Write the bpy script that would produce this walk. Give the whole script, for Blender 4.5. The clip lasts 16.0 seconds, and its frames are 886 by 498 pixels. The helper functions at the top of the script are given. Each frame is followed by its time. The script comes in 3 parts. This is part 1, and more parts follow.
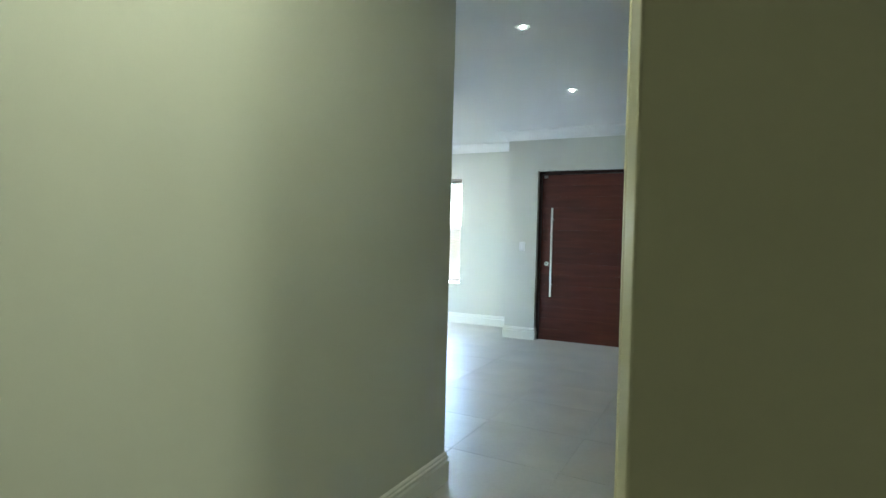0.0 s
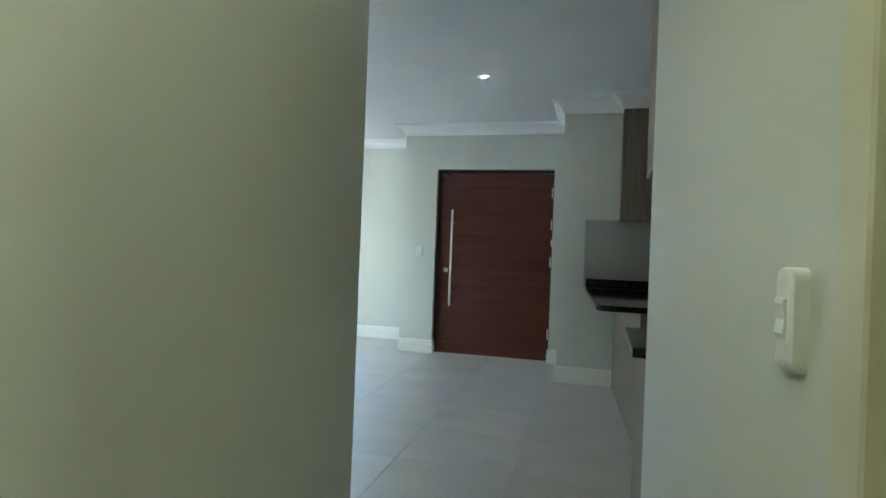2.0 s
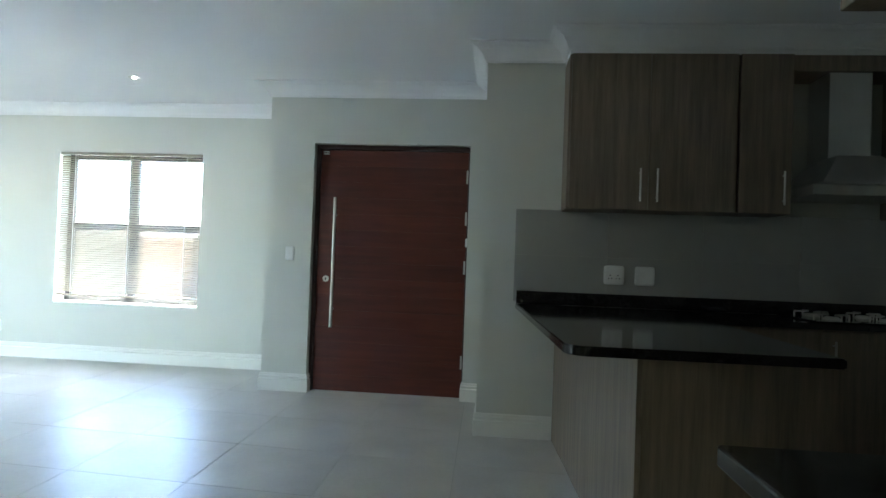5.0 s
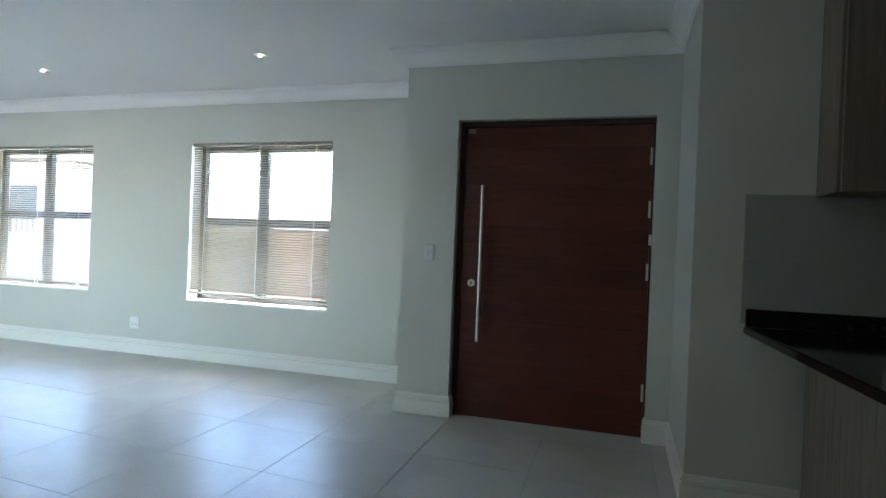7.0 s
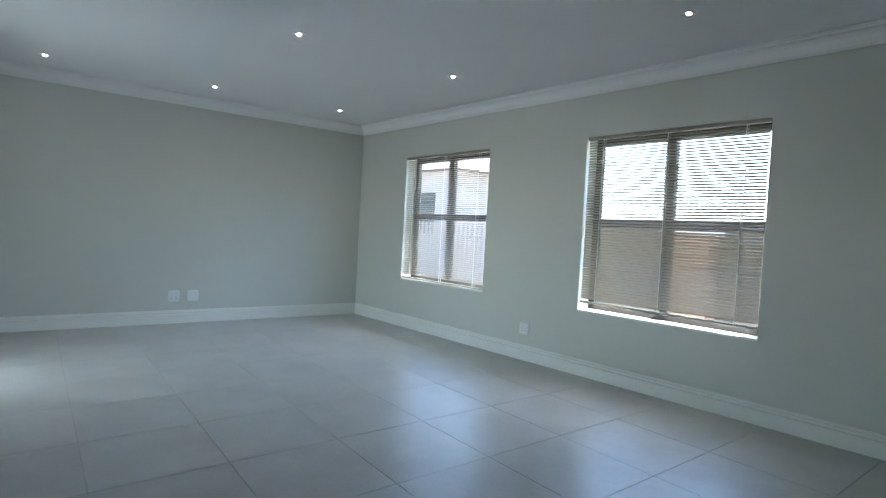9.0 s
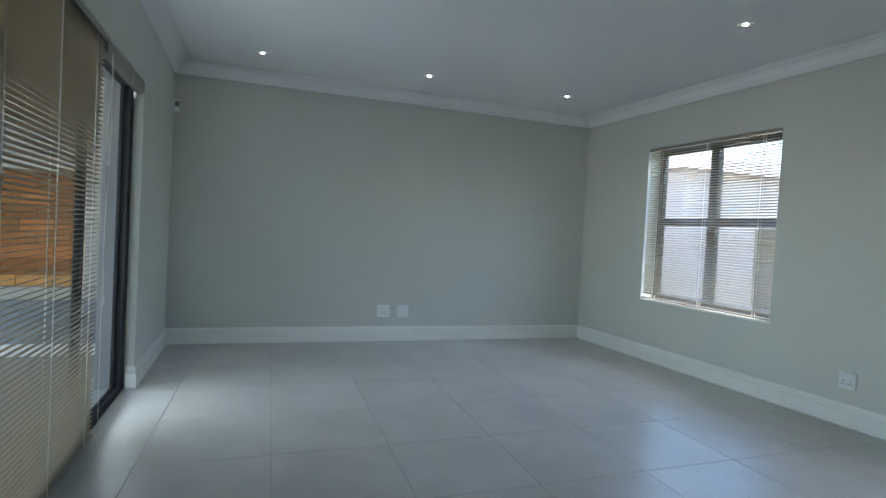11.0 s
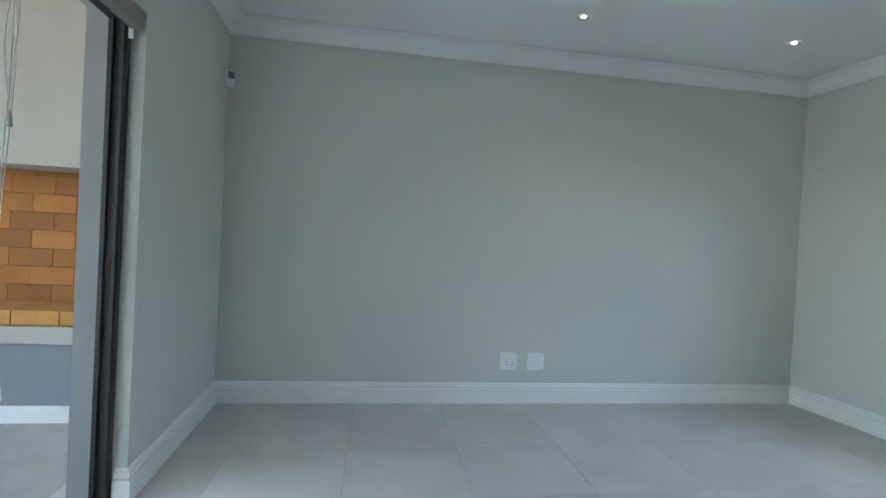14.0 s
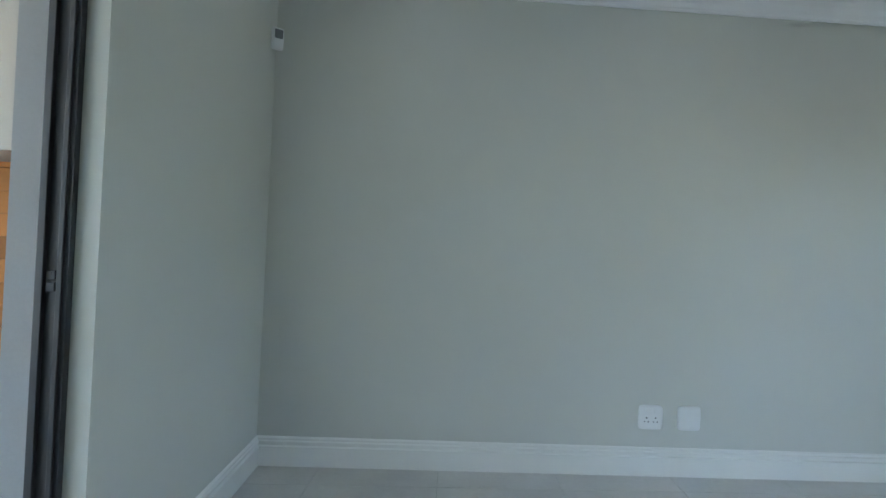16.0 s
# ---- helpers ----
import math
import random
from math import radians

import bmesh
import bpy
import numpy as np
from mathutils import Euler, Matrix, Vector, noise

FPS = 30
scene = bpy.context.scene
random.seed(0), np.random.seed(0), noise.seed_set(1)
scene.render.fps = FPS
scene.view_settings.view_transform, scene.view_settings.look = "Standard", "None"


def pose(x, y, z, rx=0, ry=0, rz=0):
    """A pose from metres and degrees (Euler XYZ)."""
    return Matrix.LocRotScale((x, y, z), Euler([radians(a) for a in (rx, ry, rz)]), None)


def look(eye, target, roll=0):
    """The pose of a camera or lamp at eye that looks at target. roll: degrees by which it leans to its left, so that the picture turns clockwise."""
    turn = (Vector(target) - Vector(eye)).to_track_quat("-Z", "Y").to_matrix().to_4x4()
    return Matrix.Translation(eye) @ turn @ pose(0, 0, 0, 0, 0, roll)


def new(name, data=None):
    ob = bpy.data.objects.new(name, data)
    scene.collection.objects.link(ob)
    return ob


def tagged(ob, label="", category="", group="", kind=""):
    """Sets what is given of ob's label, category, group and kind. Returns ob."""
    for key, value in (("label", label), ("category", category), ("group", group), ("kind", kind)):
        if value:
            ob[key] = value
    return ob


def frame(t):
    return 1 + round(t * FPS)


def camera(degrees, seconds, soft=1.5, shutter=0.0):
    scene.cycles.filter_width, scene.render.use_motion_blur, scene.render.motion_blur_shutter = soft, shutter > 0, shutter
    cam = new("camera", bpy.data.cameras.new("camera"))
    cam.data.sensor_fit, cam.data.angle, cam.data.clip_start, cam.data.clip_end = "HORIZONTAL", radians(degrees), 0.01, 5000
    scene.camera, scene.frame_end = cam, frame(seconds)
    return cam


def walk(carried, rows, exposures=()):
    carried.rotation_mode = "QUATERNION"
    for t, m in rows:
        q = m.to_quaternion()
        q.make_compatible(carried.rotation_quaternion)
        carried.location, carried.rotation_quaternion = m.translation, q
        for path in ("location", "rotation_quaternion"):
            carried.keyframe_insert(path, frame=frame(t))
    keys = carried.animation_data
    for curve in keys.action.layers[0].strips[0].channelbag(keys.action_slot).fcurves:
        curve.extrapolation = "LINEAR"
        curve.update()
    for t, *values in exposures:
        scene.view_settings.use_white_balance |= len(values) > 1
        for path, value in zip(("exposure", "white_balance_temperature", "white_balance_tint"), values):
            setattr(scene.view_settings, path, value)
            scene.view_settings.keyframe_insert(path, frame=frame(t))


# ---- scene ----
cam = camera(74.7, 16.0)
PATH = [
    (0, (2.21, 0.964, 1.233), (1.308, 2.755, 1.197), 1.5),
    (0.5, (2.007, 1.065, 1.186), (1.114, 2.855, 1.166), 1.8),
    (1, (1.912, 1.188, 1.196), (1.05, 2.993, 1.18), 2.0),
    (1.5, (1.833, 1.309, 1.185), (1.14, 3.186, 1.177), 2.3),
    (2, (1.796, 1.54, 1.179), (1.281, 3.473, 1.183), 2.2),
    (2.5, (1.774, 1.734, 1.183), (1.372, 3.693, 1.191), 2.2),
    (3, (1.694, 2.011, 1.162), (1.388, 3.987, 1.187), 2.1),
    (3.5, (1.651, 2.273, 1.161), (1.429, 4.261, 1.194), 2.2),
    (5.8, (1.462, 3.53, 1.164), (1.279, 5.521, 1.195), 2.1),
    (6, (1.423, 3.603, 1.189), (1.209, 5.591, 1.204), 2.0),
    (6.5, (1.265, 3.801, 1.197), (0.907, 5.768, 1.203), 2.1),
    (7, (1.125, 3.978, 1.206), (0.54, 5.89, 1.197), 2.3),
    (7.5, (0.963, 4.176, 1.21), (0.055, 5.958, 1.193), 2.5),
    (8, (0.792, 4.295, 1.193), (-0.427, 5.88, 1.157), 2.8),
    (8.5, (0.533, 4.376, 1.201), (-0.881, 5.789, 1.157), 2.9),
    (9, (0.291, 4.458, 1.21), (-1.254, 5.727, 1.151), 3.1),
    (9.5, (0.006, 4.563, 1.215), (-1.666, 5.658, 1.149), 3.2),
    (10, (-0.294, 4.612, 1.163), (-2.062, 5.547, 1.103), 3.2),
    (12.5, (-1.755, 4.919, 1.175), (-3.69, 5.422, 1.127), 3.0),
    (13, (-2.052, 4.962, 1.152), (-4.002, 5.405, 1.116), 3.1),
    (13.5, (-2.355, 4.964, 1.174), (-4.315, 5.361, 1.137), 2.9),
    (14, (-2.629, 4.998, 1.182), (-4.595, 5.363, 1.151), 3.0),
    (14.5, (-2.898, 5.047, 1.231), (-4.871, 5.376, 1.186), 2.9),
    (15.5, (-3.45, 5.025, 1.16), (-5.437, 5.25, 1.157), 2.9),
    (16, (-3.711, 4.99, 1.125), (-5.708, 5.097, 1.143), 2.7),
]
walk(cam, [(t, look(eye, target, roll)) for t, eye, target, roll in PATH], [(0, 5.85, 6000, 3), (1, 5.7, 6050, 3), (3.5, 5.68, 6050, 4), (5.8, 5.08, 6050, 6), (7, 4.52, 6050, 7), (9, 3.64, 6050, 7), (10, 3.33, 6050, 7), (12.5, 3.38, 6050, 7), (13.5, 3.68, 6050, 7), (16, 3.83, 6050, 7)])

# ---- world, sun, lights ----
world = bpy.data.worlds.new("sky")
scene.world = world
world.use_nodes = True
wn = world.node_tree
sky = wn.nodes.new("ShaderNodeTexSky")
sky.sky_type, sky.sun_disc = "NISHITA", False
sky.sun_elevation, sky.sun_rotation = radians(66), radians(20)
wn.links.new(sky.outputs["Color"], wn.nodes["Background"].inputs["Color"])
wn.nodes["Background"].inputs["Strength"].default_value = 0.15
sun = new("sun", bpy.data.lights.new("sun", "SUN"))
sun.data.energy, sun.data.angle, sun.data.color = 3.2, radians(0.5), (1.0, 0.95, 0.87)
sun.matrix_world = look((2.5, 6.8, 16.3), (0, 0, 0))


def sky_window(name, x, y, z, rx, rz, w, h, power, color):
    """An area lamp standing in for daylight that enters through an opening."""
    lamp = new(name, bpy.data.lights.new(name, "AREA"))
    lamp.data.shape, lamp.data.size, lamp.data.size_y = "RECTANGLE", w, h
    lamp.data.energy, lamp.data.color = power, color
    lamp.matrix_world = pose(x, y, z, rx, 0, rz)
    return lamp


# lamp at the unseen bathroom window, whose light reaches the passage wall
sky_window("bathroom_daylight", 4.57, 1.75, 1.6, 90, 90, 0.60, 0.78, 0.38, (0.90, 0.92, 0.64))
# added on top of the sky to lift the ceiling and entrance
sky_window("patio_fill", -4.75, 4.168, 1.03, 90, -2, 0.90, 1.9, 1.0, (0.85, 0.96, 1.0))


# ---- materials ----
def material(name, color, rough=0.6, metal=0.0, vary=0.06, scale=3.0, bump=0.0, grain=60.0, stretch=(1, 1, 1), spec=0.5, per_object=0.0):
    """A surface with colour variation at two scales, uneven gloss and fine relief."""
    m = bpy.data.materials.new(name)
    m.use_nodes = True
    nt = m.node_tree
    b = nt.nodes["Principled BSDF"]
    b.inputs["Roughness"].default_value, b.inputs["Metallic"].default_value = rough, metal
    b.inputs["Specular IOR Level"].default_value = spec
    co = nt.nodes.new("ShaderNodeTexCoord")
    mp = nt.nodes.new("ShaderNodeMapping")
    mp.inputs["Scale"].default_value = stretch
    nt.links.new(co.outputs["Object"], mp.inputs["Vector"])
    vec = mp.outputs["Vector"]
    info = nt.nodes.new("ShaderNodeObjectInfo")
    if per_object:
        sh = nt.nodes.new("ShaderNodeVectorMath")
        sh.operation = "MULTIPLY_ADD"
        nt.links.new(info.outputs["Random"], sh.inputs[0])
        sh.inputs[1].default_value = (17, 31, 23)
        nt.links.new(vec, sh.inputs[2])
        vec = sh.outputs[0]
    big, fine = nt.nodes.new("ShaderNodeTexNoise"), nt.nodes.new("ShaderNodeTexNoise")
    big.inputs["Scale"].default_value, big.inputs["Detail"].default_value = scale, 4
    fine.inputs["Scale"].default_value, fine.inputs["Detail"].default_value = grain, 3
    nt.links.new(vec, big.inputs["Vector"])
    nt.links.new(vec, fine.inputs["Vector"])
    mix = nt.nodes.new("ShaderNodeMath")
    mix.operation = "MULTIPLY_ADD"
    mix.inputs[1].default_value = 0.35
    nt.links.new(fine.outputs["Fac"], mix.inputs[0])
    nt.links.new(big.outputs["Fac"], mix.inputs[2])
    ramp = nt.nodes.new("ShaderNodeMapRange")
    ramp.inputs["From Min"].default_value, ramp.inputs["From Max"].default_value = 0.35, 1.0
    ramp.inputs["To Min"].default_value, ramp.inputs["To Max"].default_value = 1 - vary, 1 + vary
    nt.links.new(mix.outputs[0], ramp.inputs["Value"])
    value = ramp.outputs["Result"]
    if per_object:
        pr = nt.nodes.new("ShaderNodeMapRange")
        pr.inputs["To Min"].default_value, pr.inputs["To Max"].default_value = 1 - per_object, 1 + per_object
        nt.links.new(info.outputs["Random"], pr.inputs["Value"])
        mul = nt.nodes.new("ShaderNodeMath")
        mul.operation = "MULTIPLY"
        nt.links.new(value, mul.inputs[0])
        nt.links.new(pr.outputs["Result"], mul.inputs[1])
        value = mul.outputs[0]
    tint = nt.nodes.new("ShaderNodeVectorMath")
    tint.operation = "SCALE"
    tint.inputs[0].default_value = color
    nt.links.new(value, tint.inputs["Scale"])
    nt.links.new(tint.outputs[0], b.inputs["Base Color"])
    gl = nt.nodes.new("ShaderNodeMapRange")
    gl.inputs["To Min"].default_value, gl.inputs["To Max"].default_value = max(0.0, rough * 0.82), min(1.0, rough * 1.18)
    nt.links.new(big.outputs["Fac"], gl.inputs["Value"])
    nt.links.new(gl.outputs["Result"], b.inputs["Roughness"])
    if bump:
        bp = nt.nodes.new("ShaderNodeBump")
        bp.inputs["Strength"].default_value, bp.inputs["Distance"].default_value = bump, 0.002
        nt.links.new(fine.outputs["Fac"], bp.inputs["Height"])
        nt.links.new(bp.outputs["Normal"], b.inputs["Normal"])
    return m


def glowing(name, color, strength):
    m = bpy.data.materials.new(name)
    m.use_nodes = True
    b = m.node_tree.nodes["Principled BSDF"]
    b.inputs["Emission Color"].default_value, b.inputs["Emission Strength"].default_value = (*color, 1), strength
    return m


PAINT = material("wall_paint", (0.60, 0.61, 0.56), 0.48, vary=0.025, scale=1.3, bump=0.12, grain=140)
TRIM = material("trim_paint", (0.80, 0.80, 0.76), 0.42, vary=0.03, scale=2, bump=0.05, grain=90)
CREAM = material("cream_paint", (0.62, 0.59, 0.44), 0.45, vary=0.04, scale=2, bump=0.06, grain=90)
CEIL = material("ceiling_paint", (0.84, 0.84, 0.84), 0.8, vary=0.02, scale=1.1, bump=0.08, grain=160)
TILE = material("porcelain_tile", (0.56, 0.545, 0.51), 0.34, vary=0.13, scale=2.6, bump=0.03, grain=45, spec=0.33, per_object=0.025)
GROUT = material("grout", (0.43, 0.42, 0.39), 0.9, vary=0.15, scale=6, bump=0.3, grain=200)
MAHOGANY = material("mahogany", (0.088, 0.019, 0.011), 0.42, vary=0.34, scale=3.2, bump=0.06, grain=22, stretch=(0.6, 1, 7), spec=0.35, per_object=0.08)
DARKWOOD = material("frame_wood", (0.035, 0.014, 0.011), 0.4, vary=0.3, scale=5, bump=0.1, grain=30, stretch=(6, 1, 0.6))
CABINET = material("cabinet_laminate", (0.20, 0.16, 0.12), 0.58, vary=0.38, scale=4, bump=0.06, grain=22, stretch=(9, 9, 0.5), per_object=0.06)
GRANITE = material("black_granite", (0.012, 0.012, 0.012), 0.09, vary=0.6, scale=40, bump=0.0, grain=240)
SPLASH = material("backsplash_tile", (0.36, 0.36, 0.34), 0.3, vary=0.05, scale=2, bump=0.02, grain=50, per_object=0.02)
STEEL = material("brushed_steel", (0.62, 0.61, 0.58), 0.3, 1.0, vary=0.08, scale=10, bump=0.05, grain=120, stretch=(1, 1, 0.1))
PLASTIC = material("white_plastic", (0.78, 0.79, 0.78), 0.35, vary=0.02, scale=8, bump=0.02, grain=80)
BLACKPL = material("black_plastic", (0.02, 0.02, 0.022), 0.4, vary=0.1, scale=8)
ALU = material("charcoal_aluminium", (0.026, 0.026, 0.029), 0.48, 0.0, vary=0.08, scale=9, bump=0.04, grain=150)
SLAT = material("blind_slat", (0.29, 0.26, 0.205), 0.4, vary=0.04, scale=5, bump=0.02, grain=60)
BROWNSLAT = material("brown_blind_slat", (0.40, 0.33, 0.22), 0.4, vary=0.04, scale=5, bump=0.02, grain=60)
CORD = material("blind_cord", (0.75, 0.74, 0.68), 0.7, vary=0.05, scale=20)
RAILM = material("blind_headrail", (0.27, 0.245, 0.205), 0.4, vary=0.05, scale=6)
OUTWALL = material("exterior_plaster", (0.46, 0.425, 0.38), 0.85, vary=0.06, scale=1.6, bump=0.3, grain=120)
REVEAL = material("grey_render", (0.33, 0.33, 0.33), 0.85, vary=0.08, scale=2, bump=0.2, grain=120)
GREYPL = material("grey_plaster", (0.24, 0.25, 0.27), 0.85, vary=0.08, scale=2, bump=0.25, grain=120)
BRICK = material("fire_brick", (0.42, 0.175, 0.050), 0.85, vary=0.16, scale=7, bump=0.4, grain=70, per_object=0.3)
LEDGEBRICK = material("ledge_brick", (0.56, 0.28, 0.08), 0.85, vary=0.2, scale=9, bump=0.5, grain=60, per_object=0.08)
MORTAR = material("mortar", (0.20, 0.11, 0.05), 0.95, vary=0.15, scale=9, bump=0.4, grain=150)
PATIO = material("patio_tile", (0.78, 0.75, 0.72), 0.28, vary=0.12, scale=2, bump=0.08, grain=70, per_object=0.03)
PAVING = material("bounce_paving", (0.55, 0.53, 0.50), 0.85, vary=0.12, scale=1.2, bump=0.3, grain=60)
SOIL = material("sandy_ground", (0.30, 0.26, 0.19), 0.95, vary=0.3, scale=0.8, bump=0.5, grain=30)
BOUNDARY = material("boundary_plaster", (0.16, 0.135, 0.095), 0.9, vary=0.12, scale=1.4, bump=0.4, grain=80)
HOUSEWALL = material("house_plaster", (0.48, 0.44, 0.42), 0.9, vary=0.06, scale=0.8, bump=0.2, grain=60)
ROOFTILE = material("roof_tile", (0.20, 0.17, 0.16), 0.8, vary=0.2, scale=3, bump=0.4, grain=20)
# tile colour darkened to hold the shadow at the bathroom wall's edge
SHADETILE = material("shaded_tile", (0.058, 0.053, 0.035), 0.4, vary=0.12, scale=3, bump=0.03, grain=40)
BATH = material("bathroom_tile", (0.34, 0.33, 0.30), 0.35, vary=0.08, scale=3, bump=0.03, grain=40, per_object=0.03)
LAMPGLOW = glowing("lamp_glow", (1.0, 0.98, 0.94), 16.0)

GLASS = bpy.data.materials.new("window_glass")
GLASS.use_nodes = True
gn = GLASS.node_tree
gb = gn.nodes["Principled BSDF"]
gb.inputs["Base Color"].default_value = (0.97, 0.99, 0.98, 1)
gb.inputs["Roughness"].default_value, gb.inputs["IOR"].default_value = 0.0, 1.05
gb.inputs["Transmission Weight"].default_value = 1.0


# ---- mesh helpers ----
def add_box(bm, x0, y0, z0, x1, y1, z1, bevel=0.0):
    made = bmesh.ops.create_cube(bm, size=1.0, matrix=Matrix.Translation(((x0 + x1) / 2, (y0 + y1) / 2, (z0 + z1) / 2))
                                 @ Matrix.Diagonal((abs(x1 - x0), abs(y1 - y0), abs(z1 - z0), 1)))
    if bevel:
        edges = {e for v in made["verts"] for e in v.link_edges}
        bmesh.ops.bevel(bm, geom=list(edges), offset=bevel, segments=2, affect="EDGES", profile=0.5)


def add_cyl(bm, p0, p1, r0, r1=None, seg=16):
    p0, p1 = Vector(p0), Vector(p1)
    d = p1 - p0
    m = Matrix.Translation((p0 + p1) / 2) @ d.to_track_quat("Z", "Y").to_matrix().to_4x4()
    bmesh.ops.create_cone(bm, cap_ends=True, segments=seg, radius1=r0, radius2=r0 if r1 is None else r1, depth=d.length, matrix=m)


def mesh_of(name, bm, mat, smooth=False):
    bmesh.ops.recalc_face_normals(bm, faces=bm.faces)
    me = bpy.data.meshes.new(name)
    bm.to_mesh(me)
    bm.free()
    if mat:
        me.materials.append(mat)
    if smooth:
        me.polygons.foreach_set("use_smooth", [True] * len(me.polygons))
        me.set_sharp_from_angle(angle=radians(35))
    return me


def part(name, bm, mat, parent=None, label="", smooth=False):
    ob = new(name, mesh_of(name, bm, mat, smooth))
    ob.parent = parent
    return tagged(ob, label)


def box_part(name, dims, mat, parent=None, bevel=0.0, label=""):
    bm = bmesh.new()
    add_box(bm, *dims, bevel)
    return part(name, bm, mat, parent, label)


def piece(name, me, parent, m):
    ob = new(name, me)
    ob.parent = parent
    ob.matrix_basis = m
    return ob


def thing(name, label, category, group="", m=None):
    ob = tagged(new(name), label, category, group)
    ob.empty_display_size = 0.1
    if m is not None:
        ob.matrix_world = m
    return ob


def walled(name, axis, a0, a1, face0, face1, z0, z1, holes=(), mat=None, label=""):
    """A wall along x or y with real openings; holes are (from, to, bottom, top). Only outer faces are made."""
    cuts = sorted({a0, a1, *[h[0] for h in holes], *[h[1] for h in holes]})
    lev = sorted({z0, z1, *[h[2] for h in holes], *[h[3] for h in holes]})
    solid = [[not any(h[0] < (p + q) / 2 < h[1] and h[2] < (r + s) / 2 < h[3] for h in holes)
              for r, s in zip(lev, lev[1:])] for p, q in zip(cuts, cuts[1:])]
    bm = bmesh.new()

    def pt(a, f, z):
        return bm.verts.new((a, f, z) if axis == "x" else (f, a, z))

    def filled(i, j):
        return 0 <= i < len(solid) and 0 <= j < len(solid[0]) and solid[i][j]

    for i in range(len(solid)):
        for j in range(len(solid[0])):
            if not solid[i][j]:
                continue
            p, q, r, s = cuts[i], cuts[i + 1], lev[j], lev[j + 1]
            for f in (face0, face1):
                bm.faces.new((pt(p, f, r), pt(q, f, r), pt(q, f, s), pt(p, f, s)))
            for (di, dj), (u, v, w, k) in (((-1, 0), (p, r, p, s)), ((1, 0), (q, r, q, s)), ((0, -1), (p, r, q, r)), ((0, 1), (p, s, q, s))):
                if not filled(i + di, j + dj):
                    bm.faces.new((pt(u, face0, v), pt(w, face0, k), pt(w, face1, k), pt(u, face1, v)))
    bmesh.ops.remove_doubles(bm, verts=bm.verts, dist=1e-5)
    return tagged(part(name, bm, mat or PAINT), label or "painted plaster wall", "wall", kind="structure")


def sweep(name, path, profile, mat, closed=False, label="", category="trim"):
    """A moulding swept along a path in plan; the profile's offset goes to the right of the way walked, with mitred corners."""
    pts = [Vector(p) for p in path]
    n = len(pts)
    rings = []
    bm = bmesh.new()
    for i, p in enumerate(pts):
        d0 = (p - pts[i - 1]).normalized() if i or closed else None
        d1 = (pts[(i + 1) % n] - p).normalized() if i < n - 1 or closed else None
        n0 = Vector((d0.y, -d0.x)) if d0 else Vector((d1.y, -d1.x))
        n1 = Vector((d1.y, -d1.x)) if d1 else n0
        mit = (n0 + n1) / (1 + n0.dot(n1))
        rings.append([bm.verts.new((p.x + mit.x * o, p.y + mit.y * o, z)) for o, z in profile])
    k = len(profile)
    for i in range(n if closed else n - 1):
        a, b = rings[i], rings[(i + 1) % n]
        for j in range(k):
            bm.faces.new((a[j], a[(j + 1) % k], b[(j + 1) % k], b[j]))
    if not closed:
        bm.faces.new(rings[0])
        bm.faces.new(list(reversed(rings[-1])))
    return tagged(part(name, bm, mat), label, category, kind="structure")


# ---- the plan ----
H = 2.60
NORTH, SOUTH, WEST = 8.70, 4.20, -6.75
DOORWALL, KITCHEN = 7.92, 7.03
PASS_L, BACK, KSOUTH, EAST = 0.92, 3.60, 3.54, 4.60
W1 = (-2.935, -1.40, 0.58, 2.118)
W2 = (-5.68, -4.18, 0.60, 2.115)
SLIDE = (-5.30, -2.30, 0.0, 2.06)
DOOR = (0.0, 1.316, 0.0, 2.10)
BATHDOOR = (0.70, 2.12, 0.0, 2.06)
PASS_R, SKEW = 1.96, 2.8

walled("wall_north", "x", -7.0, -0.14, NORTH, 8.95, -0.15, H, (W1, W2), label="pale green-grey painted wall with two windows")
walled("wall_west", "y", 3.95, NORTH, -7.0, WEST, -0.15, H, label="pale green-grey painted living room end wall")
# the patio wall runs slightly out of square with the rest
slant = Matrix.Translation((-5.262, 4.18, 0)) @ pose(0, 0, 0, 0, 0, -2.29) @ Matrix.Translation((5.30, -SOUTH, 0))
JOGY, WESTY = 4.006, 4.24
walled("wall_south", "x", WEST - 0.045, -0.95, 3.97, SOUTH, -0.15, H, (SLIDE,), label="painted wall with a wide sliding door").matrix_world = slant
walled("wall_south_jog", "y", 3.62, JOGY - 0.003, -1.1, -0.9, -0.15, H, label="short painted return wall")
walled("wall_back", "x", -0.9, 0.80, 3.45, BACK, -0.15, H, label="painted wall beside the passage")
walled("wall_passage_left", "y", -1.6, BACK, 0.80, PASS_L, -0.15, H, label="cream painted passage wall")
turn = Matrix.Translation((PASS_R, KSOUTH, 0)) @ pose(0, 0, 0, 0, 0, SKEW) @ Matrix.Translation((-PASS_R, -KSOUTH, 0))
walled("wall_passage_right", "y", -1.6, KSOUTH, PASS_R, 2.08, -0.15, H, (BATHDOOR,), label="cream painted passage wall with a doorway").matrix_world = turn
walled("wall_passage_end", "x", 0.80, 4.85, -1.75, -1.6, -0.15, H)
walled("wall_kitchen_south", "x", 2.09, EAST, 3.42, KSOUTH, -0.15, H)
walled("wall_kitchen_east", "y", -1.6, 7.28, EAST, 4.85, -0.15, H, ((1.3, 2.2, 1.2, 2.0),))
walled("wall_kitchen_north", "x", 1.46, EAST, KITCHEN, 7.28, -0.15, H)
